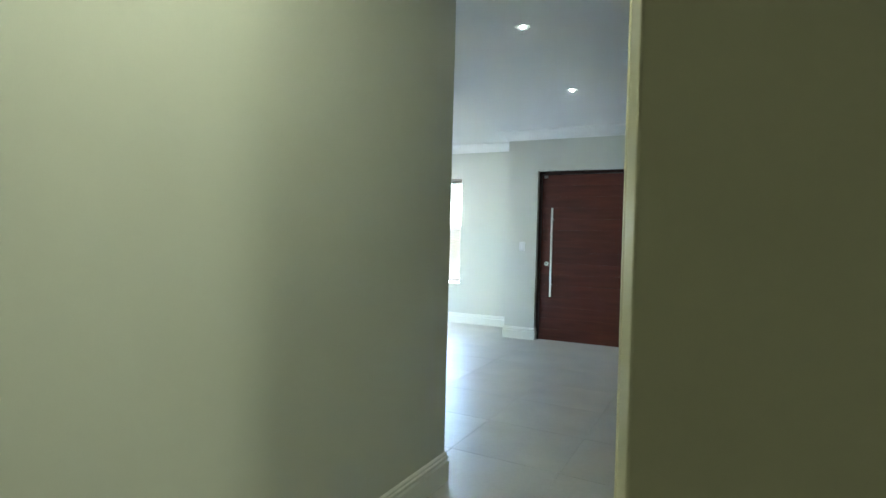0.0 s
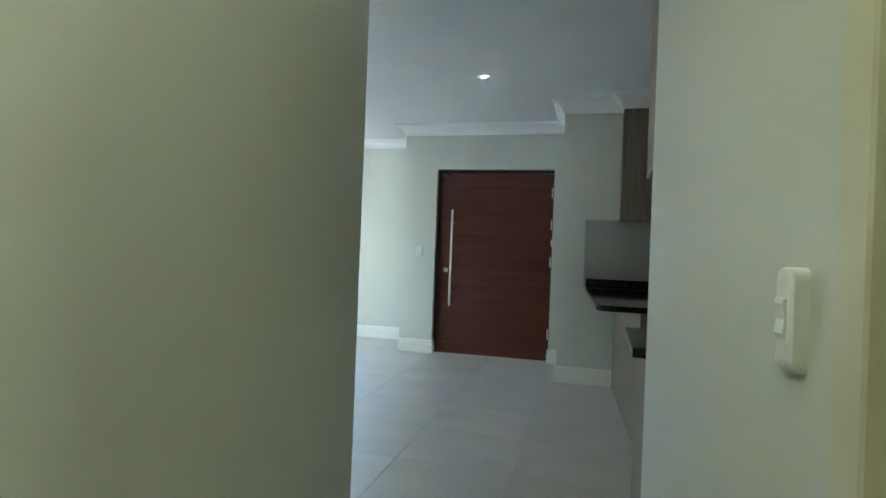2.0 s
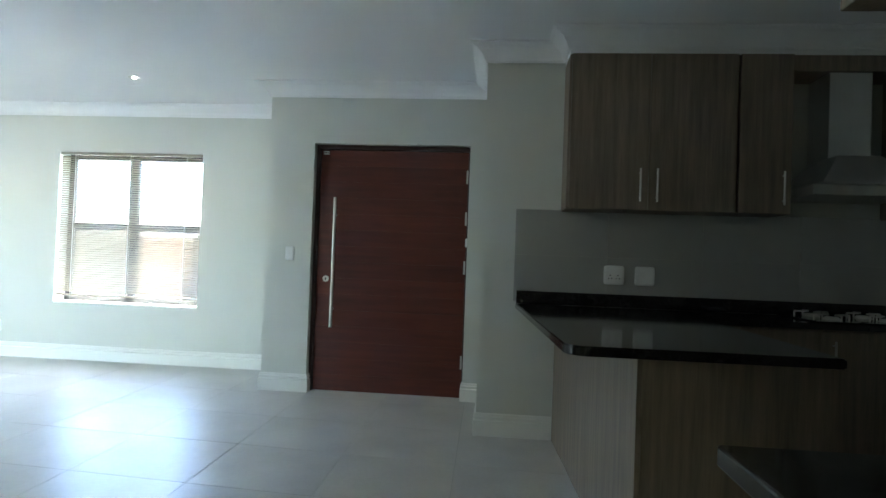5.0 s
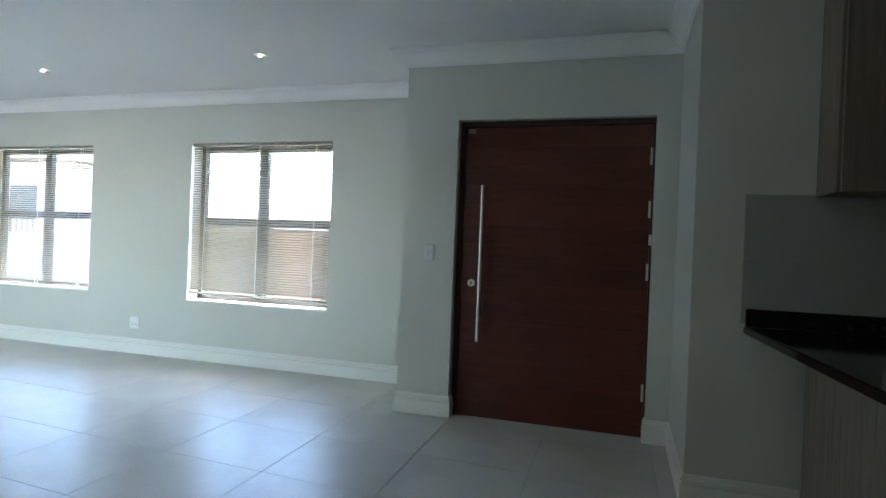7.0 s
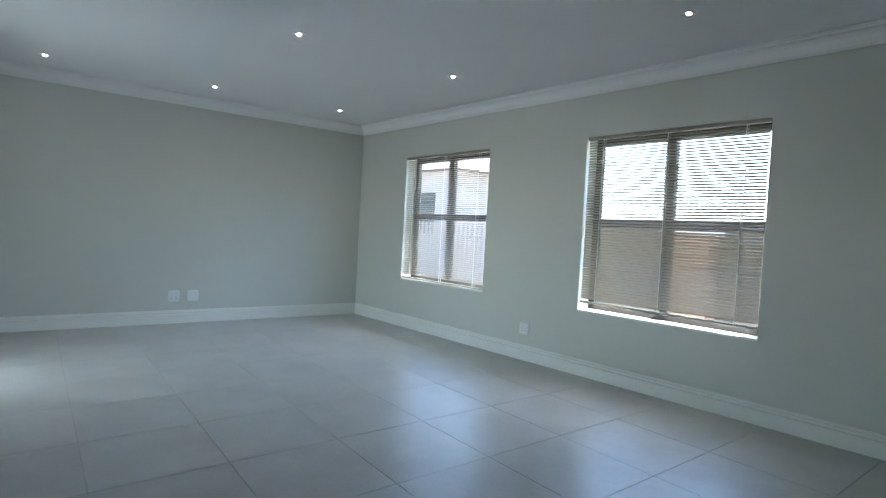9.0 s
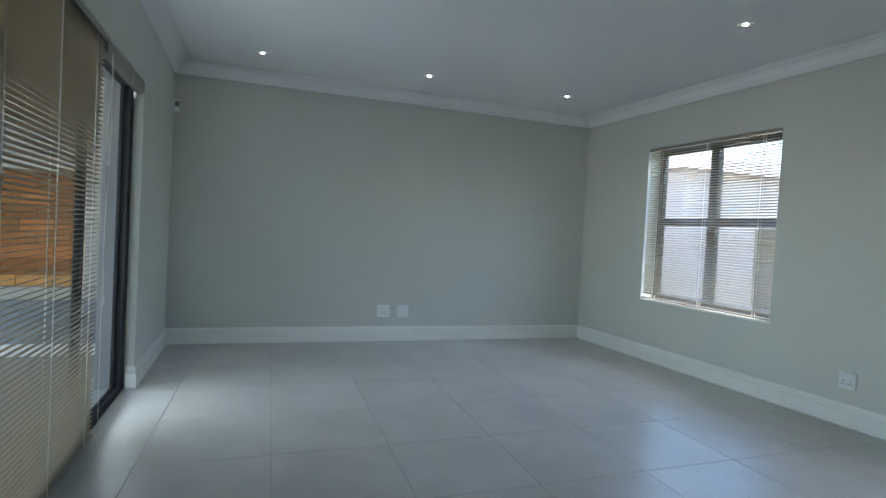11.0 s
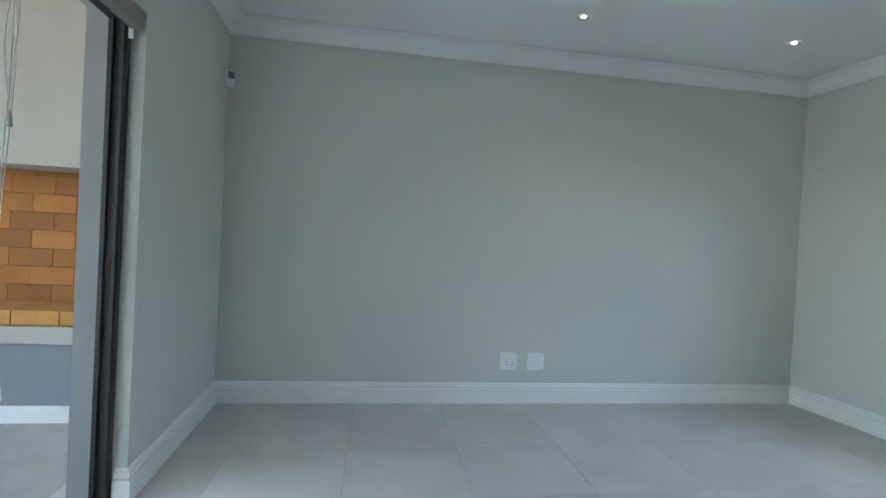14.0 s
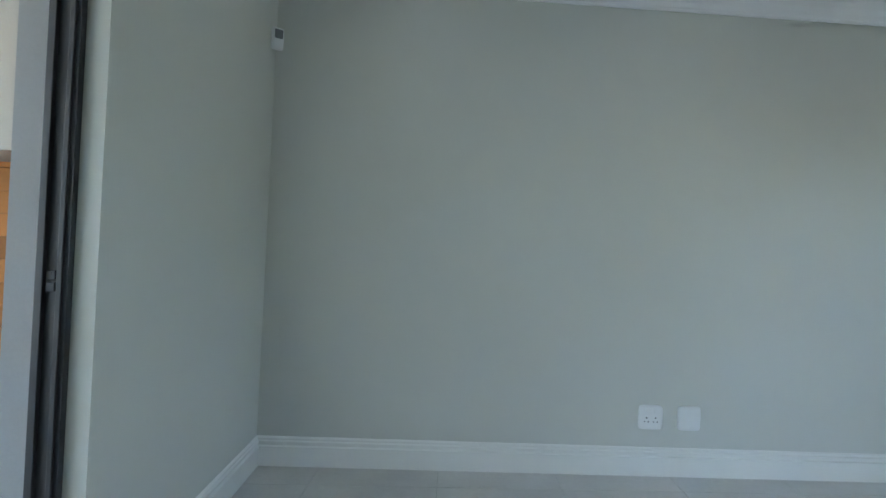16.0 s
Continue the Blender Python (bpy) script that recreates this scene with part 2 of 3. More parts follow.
tagged(box_part("bulkhead_north", (1.975, 6.772, 2.457, EAST, KITCHEN, H), CEIL), "white boxed bulkhead above the wall cabinets", "bulkhead", kind="structure")
tagged(box_part("bulkhead_south", (1.967, KSOUTH, 2.457, EAST, 3.888, H), CEIL), "white boxed bulkhead above the wall cabinets", "bulkhead", kind="structure")
walled("wall_entrance", "x", -0.39, 1.71, DOORWALL, 8.17, -0.15, H, (DOOR,), label="painted entrance wall round the front door")
walled("wall_entrance_left", "y", 8.17, NORTH, -0.39, -0.14, -0.15, H)
walled("wall_entrance_right", "y", 7.28, DOORWALL, 1.46, 1.71, -0.15, H)

tagged(box_part("ceiling", (-7.0, -1.75, H, 4.85, 8.95, H + 0.15), CEIL), "smooth white plaster ceiling", "ceiling", kind="structure")
floor = tagged(box_part("floor", (-7.0, -1.75, -0.15, 4.85, 8.95, -0.004), GROUT), "light grey porcelain tiled floor", "floor", kind="structure")

SKIRT = [(0, 0), (0.018, 0), (0.018, 0.100), (0.007, 0.105), (0.007, 0.113), (0.016, 0.117), (0.016, 0.126), (0.009, 0.132), (0.010, 0.141), (0.004, 0.150), (0, 0.150)]
sweep("baseboard", [(-5.265, 4.128), (-5.262, 4.18), (WEST, WESTY), (WEST, NORTH), (-0.39, NORTH), (-0.39, DOORWALL), (0.0, DOORWALL), (0.0, 7.985)],
      SKIRT, TRIM, label="white moulded skirting board along the living room", category="skirting")
sweep("baseboard_kitchen", [(1.316, 7.985), (1.316, DOORWALL), (1.46, DOORWALL), (1.46, KITCHEN), (1.955, KITCHEN)], SKIRT, TRIM, label="white moulded skirting board by the front door", category="skirting")
sweep("baseboard_passage", [(PASS_R, KSOUTH), (PASS_R, BATHDOOR[1] + 0.05)], SKIRT, TRIM, label="white moulded skirting board in the passage", category="skirting").matrix_world = turn
sweep("baseboard_back", [(PASS_L, -1.6), (PASS_L, BACK), (-0.9, BACK), (-0.9, JOGY), (-2.25, 4.06), (-2.253, 4.008)], SKIRT, TRIM, label="white moulded skirting board round the passage corner", category="skirting")
COVE = [(0, H - 0.002), (0, H - 0.115), (0.012, H - 0.115), (0.014, H - 0.104), (0.022, H - 0.098), (0.030, H - 0.076), (0.048, H - 0.052),
        (0.074, H - 0.034), (0.098, H - 0.026), (0.104, H - 0.016), (0.116, H - 0.014), (0.116, H - 0.002)]
sweep("cornice", [(WEST, WESTY), (WEST, NORTH), (-0.39, NORTH), (-0.39, DOORWALL), (1.46, DOORWALL), (1.46, KITCHEN), (1.973, KITCHEN), (1.973, 6.77), (EAST, 6.77), (EAST, 3.89),
                  (1.965, 3.89), (1.965, KSOUTH), (PASS_R, KSOUTH), (PASS_R, -1.6), (PASS_L, -1.6), (PASS_L, BACK), (-0.9, BACK), (-0.9, JOGY)], COVE, CEIL, True, "white coved plaster cornice", "cornice")


# ---- windows with blinds ----
def window(name, x0, x1, z0, z1, mull, trans):
    w = tagged(new(name), "charcoal aluminium window in a white reveal", "window", kind="structure")
    y0, y1 = 8.85, 8.90
    bm = bmesh.new()
    f = 0.062
    for d in ((x0, y0, z0, x0 + f, y1, z1), (x1 - f, y0, z0, x1, y1, z1), (x0 + f, y0, z0, x1 - f, y1, z0 + f), (x0 + f, y0, z1 - f, x1 - f, y1, z1)):
        add_box(bm, *d, 0.004)
    part("window_frame", bm, ALU, w)
    box_part("mullion", (mull - 0.045, y0 - 0.006, z0 + f, mull + 0.045, y1 + 0.004, z1 - f), ALU, w, 0.004)
    box_part("transom", (x0 + f, y0 - 0.003, trans - 0.04, x1 - f, y1 + 0.002, trans + 0.04), ALU, w, 0.004)
    for a, b in ((x0 + f, mull - 0.045), (mull + 0.045, x1 - f)):
        for c, d in ((z0 + f, trans - 0.04), (trans + 0.04, z1 - f)):
            p = box_part("pane", (a, 8.873, c, b, 8.877, d), GLASS, w)
            p.visible_shadow = False
    bm = bmesh.new()
    add_box(bm, x0 + 0.002, NORTH - 0.004, z0 - 0.012, x1 - 0.002, 8.85, z0 + 0.006, 0.003)
    part("window_sill", bm, TRIM, w)
    return w


window("window_1", *W1, -2.212, 1.368)
window("window_2", *W2, -4.97, 1.385)


def blind(label, x0, x1, y, top, bottom, width, tilt, group, tapes=3, mat=None):
    """A venetian blind along x: head rail, slats, ladder cords, bottom rail."""
    b = thing("venetian_blind", label, "blind", group, pose((x0 + x1) / 2, y, top))
    half, drop = (x1 - x0) / 2, top - bottom
    box_part("head_rail", (-half, -0.02, -0.028, half, 0.02, 0), RAILM, b, 0.003, "brown-grey head rail")
    box_part("bottom_rail", (-half, -0.014, -drop, half, 0.014, -drop + 0.018), SLAT, b, 0.004)
    bm = bmesh.new()
    cross = [(-width / 2 + width * i / 4, 0.0016 * (1 - ((i - 2) / 2) ** 2)) for i in range(5)]
    top_ring = [[bm.verts.new((s * (half - 0.004), u, v + 0.0004)) for u, v in cross] for s in (-1, 1)]
    low_ring = [[bm.verts.new((s * (half - 0.004), u, v - 0.0004)) for u, v in cross] for s in (-1, 1)]
    for i in range(4):
        bm.faces.new((top_ring[0][i], top_ring[1][i], top_ring[1][i + 1], top_ring[0][i + 1]))
        bm.faces.new((low_ring[0][i], low_ring[0][i + 1], low_ring[1][i + 1], low_ring[1][i]))
    for i in (0, 4):
        bm.faces.new((top_ring[0][i], low_ring[0][i], low_ring[1][i], top_ring[1][i]))
    me = mesh_of("slat", bm, mat or SLAT)
    step = width * 0.86
    count = int((drop - 0.065) / step)
    for i in range(count):
        piece("slat", me, b, pose(0, 0, -0.05 - step * i, tilt + random.uniform(-1.5, 1.5), random.uniform(-0.04, 0.04), 0))
    for i in range(tapes):
        u = -half + 0.16 + (2 * half - 0.32) * i / (tapes - 1)
        for s in (-1, 1):
            bm = bmesh.new()
            add_cyl(bm, (u, s * width * 0.52, -0.03), (u, s * width * 0.52, -drop + 0.01), 0.0026, seg=6)
            part("ladder_cord", bm, CORD, b)
    return b


blind("beige venetian blind lowered in a window, slats open", -2.922, -1.408, 8.718, 2.115, 0.648, 0.027, 42, "window blinds")
blind("beige venetian blind lowered in a window, slats open", -5.672, -4.188, 8.718, 2.112, 0.610, 0.027, 37, "window blinds")

# ---- front door ----
door = tagged(new("door_1"), "closed wide mahogany front door of horizontal boards", "door", kind="structure")
bm = bmesh.new()
for d in ((0.0, 7.985, 0, 0.032, 8.09, 2.10), (1.302, 7.995, 0, 1.316, 8.09, 2.10), (0.032, 7.985, 2.062, 1.302, 8.09, 2.10)):
    add_box(bm, *d, 0.003)
part("door_frame", bm, DARKWOOD, door, "dark stained timber frame")
bm = bmesh.new()
add_box(bm, 0, 0, 0, 1.265, 0.036, 0.1366, 0.0004)
board = mesh_of("board", bm, MAHOGANY)
for i in range(15):
    piece("board", board, door, pose(0.036, 8.002 + 0.0003 * (i % 2), 0.006 + 0.1368 * i))
box_part("door_core", (0.028, 8.034, 0.007, 1.306, 8.05, 2.07), DARKWOOD, door)
bm = bmesh.new()
add_cyl(bm, (0.185, 7.945, 0.55), (0.185, 7.945, 1.645), 0.0125)
for z in (0.70, 1.50):
    add_cyl(bm, (0.185, 7.945, z), (0.185, 8.003, z), 0.008)
part("pull_handle", bm, STEEL, door, "long brushed steel pull bar", True)
bm = bmesh.new()
add_cyl(bm, (0.115, 7.99, 0.955), (0.115, 8.004, 0.955), 0.026, seg=24)
lockcase = part("lock", bm, STEEL, door, "round steel lock rose", True)
bm = bmesh.new()
add_cyl(bm, (0.115, 7.987, 0.958), (0.115, 7.991, 0.958), 0.007)
add_box(bm, 0.112, 7.987, 0.941, 0.118, 7.991, 0.956)
part("keyhole", bm, BLACKPL, lockcase)
for z in (2.018, 2.036):
    box_part("top_bolt", (0.055, 7.992, z, 0.105, 8.003, z + 0.011), STEEL, door, 0.002)
for z in (1.85, 1.50, 1.09, 0.30):
    bm = bmesh.new()
    add_cyl(bm, (1.297, 7.990, z - 0.055), (1.297, 7.990, z + 0.055), 0.006)
    add_box(bm, 1.287, 7.9985, z - 0.055, 1.297, 8.003, z + 0.055)
    part("hinge", bm, STEEL, door)
box_part("keeper", (1.296, 7.983, 1.265, 1.314, 7.994, 1.335), PLASTIC, door, 0.003)


# ---- switches and sockets ----
def pillow(w, h, depth):
    """A cover with rounded corners and a gently domed face towards local -y."""
    bm = bmesh.new()
    n, rings = 40, []
    for k, y in ((1.0, 0.0), (1.0, 0.45), (0.985, 0.72), (0.93, 0.88), (0.72, 0.97), (0.35, 1.0)):
        ring = []
        for i in range(n):
            c, s = math.cos(2 * math.pi * i / n), math.sin(2 * math.pi * i / n)
            ring.append(bm.verts.new((k * w / 2 * math.copysign(abs(c) ** 0.28, c), -depth * y, k * h / 2 * math.copysign(abs(s) ** 0.28, s))))
        rings.append(ring)
    for a, b in zip(rings, rings[1:]):
        for i in range(n):
            bm.faces.new((a[i], a[(i + 1) % n], b[(i + 1) % n], b[i]))
    bm.faces.new(rings[-1])
    bm.faces.new(list(reversed(rings[0])))
    return bm


def plate(name, label, m, w=0.115, h=0.115, kind="blank", depth=0.014):
    """A wall plate facing local -y."""
    t = thing(name, label, "socket" if kind == "socket" else "switch", "", m)
    part("plate", pillow(w, h, depth), PLASTIC, t, smooth=True)
    if kind == "socket":
        for sx in (-0.024, 0.024):
            bm = bmesh.new()
            add_cyl(bm, (sx, -0.0148, -0.002), (sx, -0.009, -0.002), 0.0042, seg=10)
            for ox in (-0.010, 0.010):
                add_cyl(bm, (sx + ox, -0.0148, -0.022), (sx + ox, -0.009, -0.022), 0.0036, seg=10)
            part("pin_holes", bm, BLACKPL, t)
            box_part("rocker", (sx - 0.009, -0.0165, 0.022, sx + 0.009, -0.009, 0.042), PLASTIC, t, 0.002)
    elif kind == "switch":
        for sx in (-0.013, 0.013):
            box_part("rocker", (sx - 0.011, -0.0185, -0.018, sx + 0.011, -0.009, 0.018), PLASTIC, t, 0.002)
    elif kind == "lever":
        bm = bmesh.new()
        prof = [(0.024, depth - 0.004), (0.024, depth + 0.003), (0.018, depth + 0.005), (0.0, depth + 0.002), (-0.016, depth + 0.004), (-0.022, depth + 0.001), (-0.022, depth - 0.004)]
        sides = [[bm.verts.new((x, -y, z)) for z, y in prof] for x in (-0.014, 0.014)]
        for i in range(len(prof)):
            k = (i + 1) % len(prof)
            bm.faces.new((sides[0][i], sides[0][k], sides[1][k], sides[1][i]))
        bm.faces.new(sides[0])
        bm.faces.new(list(reversed(sides[1])))
        part("rocker", bm, PLASTIC, t)
    elif kind == "data":
        box_part("cover", (-0.013, -0.0165, -0.010, 0.013, -0.009, 0.012), PLASTIC, t, 0.002)
    return t


plate("wall_socket", "white double socket on the end wall", pose(WEST, 6.30, 0.31, 0, 0, 90), 0.13, 0.13, "socket")
plate("blank_plate", "white blank plate beside the socket", pose(WEST, 6.51, 0.31, 0, 0, 90), 0.125, 0.13)
plate("wall_socket", "white socket low on the window wall", pose(-3.55, NORTH, 0.31), 0.12, 0.12, "socket")
plate("wall_socket", "white double socket on the kitchen backsplash", pose(2.325, KITCHEN - 0.012, 1.095), 0.13, 0.125, "socket")
plate("isolator_switch", "white isolator plate on the kitchen backsplash", pose(2.52, KITCHEN - 0.012, 1.095), 0.125, 0.125, "data")
plate("light_switch", "white light switch beside the front door", pose(-0.18, DOORWALL, 1.16), 0.075, 0.12, "switch")
plate("light_switch", "white one-lever light switch with a domed cover in the passage", turn @ pose(PASS_R, 2.285, 1.115, 0, 0, -90), 0.060, 0.12, "lever", 0.018)

pir = thing("motion_sensor", "white alarm motion sensor high in the corner", "sensor", "", pose(-6.69, 4.25, 2.175, 0, 0, 130))
bm = bmesh.new()
add_box(bm, -0.034, -0.035, -0.058, 0.034, 0.005, 0.055, 0.016)
part("housing", bm, PLASTIC, pir)
box_part("lens", (-0.022, -0.040, -0.005, 0.022, -0.033, 0.040), material("sensor_lens", (0.13, 0.135, 0.14), 0.3), pir, 0.003)
box_part("bracket", (-0.012, 0.0, -0.03, 0.012, 0.075, 0.03), PLASTIC, pir, 0.002)


# ---- downlights ----
def downlight(x, y, group="ceiling downlights"):
    t = thing("downlight", "small round recessed downlight, lit", "downlight", group, pose(x, y, H))
    bm = bmesh.new()
    n = 24
    prof = [(0.047, 0.0), (0.047, -0.004), (0.042, -0.006), (0.033, -0.004), (0.014, -0.0015), (0.012, 0.0)]
    rings = [[bm.verts.new((r * math.cos(2 * math.pi * i / n), r * math.sin(2 * math.pi * i / n), z)) for i in range(n)] for r, z in prof]
    for a, b in zip(rings, rings[1:]):
        for i in range(n):
            bm.faces.new((a[i], a[(i + 1) % n], b[(i + 1) % n], b[i]))
    part("bezel", bm, STEEL, t, "satin metal ring", True)
    bm = bmesh.new()
    add_cyl(bm, (0, 0, -0.0035), (0, 0, -0.0005), 0.0125, seg=20)
    part("lamp", bm, LAMPGLOW, t)
    return t


for x, y in ((-1.55, 7.78), (0.85, 6.17), (0.95, 4.52), (-3.75, 7.79), (-6.09, 4.96), (-6.02, 6.43), (-6.0, 7.90), (-3.76, 6.31)):
    downlight(x, y)

# unseen fitting, added as warm fill for the passage walls
fix = thing("passage_fill", "unseen round ceiling light added as warm passage fill", "ceiling light", "", pose(1.46, 1.8, H))
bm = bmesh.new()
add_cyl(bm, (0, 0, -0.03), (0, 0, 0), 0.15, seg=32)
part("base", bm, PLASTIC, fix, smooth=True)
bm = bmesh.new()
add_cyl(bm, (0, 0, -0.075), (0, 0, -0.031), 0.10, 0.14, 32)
part("diffuser", bm, glowing("fill_glow", (0.92, 0.91, 0.63), 1.0), fix, "opal diffuser", True)

# ---- kitchen ----
splash = tagged(box_part("backsplash", (1.68, KITCHEN - 0.006, 0.90, EAST, KITCHEN - 0.001, 1.51), GROUT), "grey tiled kitchen backsplash", "backsplash", kind="structure")


def carcass(name, label, x0, y0, z0, x1, y1, z1, group="kitchen cabinets"):
    t = thing(name, label, "cabinet", group, pose(x0, y0, z0))
    box_part("body", (0, 0, 0, x1 - x0, y1 - y0, z1 - z0), CABINET, t, 0.0015)
    return t


def cupboard_door(t, x0, x1, z0, z1, y, handle, low=True):
    d = box_part("door", (x0 + 0.0015, y - 0.018, z0, x1 - 0.0015, y - 0.001, z1), CABINET, t, 0.0015)
    hz = z0 + 0.05 if low else z1 - 0.25
    bm = bmesh.new()
    add_cyl(bm, (handle, y - 0.045, hz), (handle, y - 0.045, hz + 0.20), 0.006)
    for z in (hz + 0.025, hz + 0.175):
        add_cyl(bm, (handle, y - 0.045, z), (handle, y - 0.017, z), 0.004, seg=10)
    part("handle", bm, STEEL, d, "slim steel bar handle", True)


up = carcass("wall_cabinet", "grey-brown woodgrain wall cabinet with two doors", 1.973, 6.77, 1.50, 2.98, KITCHEN, 2.455)
cupboard_door(up, 0.012, 0.487, 0.0, 0.955, 0.0, 0.435)
cupboard_door(up, 0.487, 0.995, 0.0, 0.955, 0.0, 0.535)
up2 = carcass("wall_cabinet", "narrow grey-brown woodgrain wall cabinet beside the hood", 2.985, 6.77, 1.50, 3.285, KITCHEN, 2.455)
cupboard_door(up2, 0.0, 0.30, 0.0, 0.955, 0.0, 0.25)
up3 = carcass("wall_cabinet", "grey-brown woodgrain wall cabinet past the hood", 3.95, 6.77, 1.50, EAST, KITCHEN, 2.455)
cupboard_door(up3, 0.0, 0.645, 0.0, 0.955, 0.0, 0.06)
up4 = carcass("bridge_cabinet", "shallow cabinet panel above the extractor hood", 3.29, 6.77, 2.36, 3.945, KITCHEN, 2.455)
up5 = carcass("wall_cabinet", "grey-brown woodgrain wall cabinet beside the passage", 1.967, KSOUTH + 0.002, 1.48, 3.4, 3.89, 2.455)

hood = thing("extractor_hood", "dark steel chimney extractor hood over the hob", "hood", "", pose(3.62, 6.80, 1.60))
bm = bmesh.new()
add_box(bm, -0.30, -0.22, 0, 0.30, 0.225, 0.06, 0.004)
part("canopy", bm, STEEL, hood)
bm = bmesh.new()
bmesh.ops.create_cone(bm, cap_ends=True, segments=4, radius1=0.40, radius2=0.17, depth=0.18, matrix=pose(0, 0.0, 0.15, 0, 0, 45))
part("funnel", bm, STEEL, hood)
box_part("chimney", (-0.12, -0.02, 0.235, 0.12, 0.22, 0.755), STEEL, hood, 0.003)

pen = thing("peninsula_base", "grey-brown woodgrain breakfast bar base", "cabinet", "", pose(2.06, 5.22, 0, 0, 0, 3.3))
bm = bmesh.new()
add_box(bm, 0, 0, 0, 0.018, 1.795, 0.848, 0.001)
part("side_panel", bm, CABINET, pen)
box_part("end_panel", (0.020, 0.0, 0.0, 0.685, 0.018, 0.848), CABINET, pen, 0.001)
box_part("inner_panel", (0.667, 0.020, 0.0, 0.685, 1.20, 0.848), CABINET, pen, 0.001)

top = thing("worktop", "polished black granite worktop on the breakfast bar", "worktop", "", pose(0, 0, 0))
bm = bmesh.new()
outline = [(1.695, KITCHEN - 0.001), (1.80, 5.235)] + [(1.88 - 0.08 * math.cos(radians(a)), 5.22 - 0.08 * math.sin(radians(a))) for a in range(10, 91, 10)] + \
          [(2.70, 5.14), (2.70, 6.49), (EAST - 0.001, 6.49), (EAST - 0.001, KITCHEN - 0.001)]
face = bm.faces.new([bm.verts.new((x, y, 0.85)) for x, y in outline])
up_geo = bmesh.ops.extrude_face_region(bm, geom=[face])
bmesh.ops.translate(bm, vec=(0, 0, 0.035), verts=[v for v in up_geo["geom"] if isinstance(v, bmesh.types.BMVert)])
bmesh.ops.bevel(bm, geom=[e for e in bm.edges if abs(e.verts[0].co.z - e.verts[1].co.z) < 1e-4], offset=0.005, segments=2, affect="EDGES")
part("slab", bm, GRANITE, top)
box_part("upstand", (1.70, KITCHEN - 0.022, 0.886, EAST - 0.002, KITCHEN - 0.007, 0.970), GRANITE, top, 0.002)

base = carcass("base_cabinet", "grey-brown woodgrain base cabinets under the hob", 2.705, 6.52, 0.10, EAST, KITCHEN, 0.848)
for i in range(3):
    cupboard_door(base, 0.02 + 0.62 * i, 0.62 + 0.62 * i, 0.0, 0.74, 0.0, 0.08 + 0.62 * i, False)
box_part("plinth", (0.0, 0.05, -0.10, 1.895, 0.50, -0.001), CABINET, base)

hob = thing("gas_hob", "black glass gas hob set on the worktop", "hob", "", pose(3.62, 6.755, 0.886))
box_part("glass", (-0.29, -0.24, 0, 0.29, 0.24, 0.008), GRANITE, hob, 0.003)
for x in (-0.15, 0.15):
    for y in (-0.11, 0.11):
        bm = bmesh.new()
        add_cyl(bm, (x, y, 0.008), (x, y, 0.026), 0.045, 0.036, 20)
        for a in range(4):
            c, s = math.cos(math.pi * a / 2), math.sin(math.pi * a / 2)
            add_cyl(bm, (x + 0.03 * c, y + 0.03 * s, 0.038), (x + 0.095 * c, y + 0.095 * s, 0.038), 0.005, seg=6)
            add_cyl(bm, (x + 0.095 * c, y + 0.095 * s, 0.038), (x + 0.095 * c, y + 0.095 * s, 0.008), 0.005, seg=6)
        part("burner", bm, STEEL, hob, smooth=True)

low = carcass("base_cabinet", "grey-brown woodgrain base cabinet beside the passage", 1.965, KSOUTH + 0.002, 0.0, 3.4, 4.075, 0.848)
bm = bmesh.new()
add_box(bm, 0, 0, 0, 1.485, 0.565, 0.035, 0.005)
lowtop = part("worktop", bm, GRANITE)
lowtop.location = (1.918, KSOUTH + 0.002, 0.85)
tagged(lowtop, "polished black granite worktop beside the passage", "worktop")

# ---- sliding door ----
slide = tagged(new("door_2"), "open charcoal aluminium sliding patio door", "door", kind="structure")
slide.matrix_world = slant
x0, x1 = SLIDE[0], SLIDE[1]
bm = bmesh.new()
for d in ((x0, 4.06, 0, x0 + 0.025, 4.14, 2.06), (x0 + 0.025, 4.066, 0, x0 + 0.04, 4.086, 2.045), (x0 + 0.025, 4.116, 0, x0 + 0.034, 4.130, 2.045),
          (x1 - 0.04, 4.06, 0, x1, 4.14, 2.06), (x0 + 0.025, 4.06, 2.02, x1 - 0.04, 4.14, 2.06)):
    add_box(bm, *d, 0.002)
part("outer_frame", bm, ALU, slide)
bm = bmesh.new()
add_box(bm, x0, 4.06, -0.004, x1, 4.14, 0.012, 0.002)
for y in (4.08, 4.112):
    add_box(bm, x0 + 0.04, y, 0.010, x1 - 0.04, y + 0.006, 0.024)
part("track", bm, ALU, slide)
for px0, px1, py in ((-4.37, -2.98, 4.082), (-3.02, -2.34, 4.116)):
    bm = bmesh.new()
    for d in ((px0, py - 0.015, 0.025, px0 + 0.085, py + 0.015, 2.02), (px1 - 0.06, py - 0.015, 0.025, px1, py + 0.015, 2.02),
              (px0 + 0.085, py - 0.015, 0.025, px1 - 0.06, py + 0.015, 0.10), (px0 + 0.085, py - 0.015, 1.95, px1 - 0.06, py + 0.015, 2.02)):
        add_box(bm, *d, 0.003)
    leaf = part("sliding_leaf", bm, ALU, slide)
    p = box_part("pane", (px0 + 0.085, py - 0.003, 0.10, px1 - 0.06, py + 0.003, 1.95), GLASS, leaf)
    p.visible_shadow = False
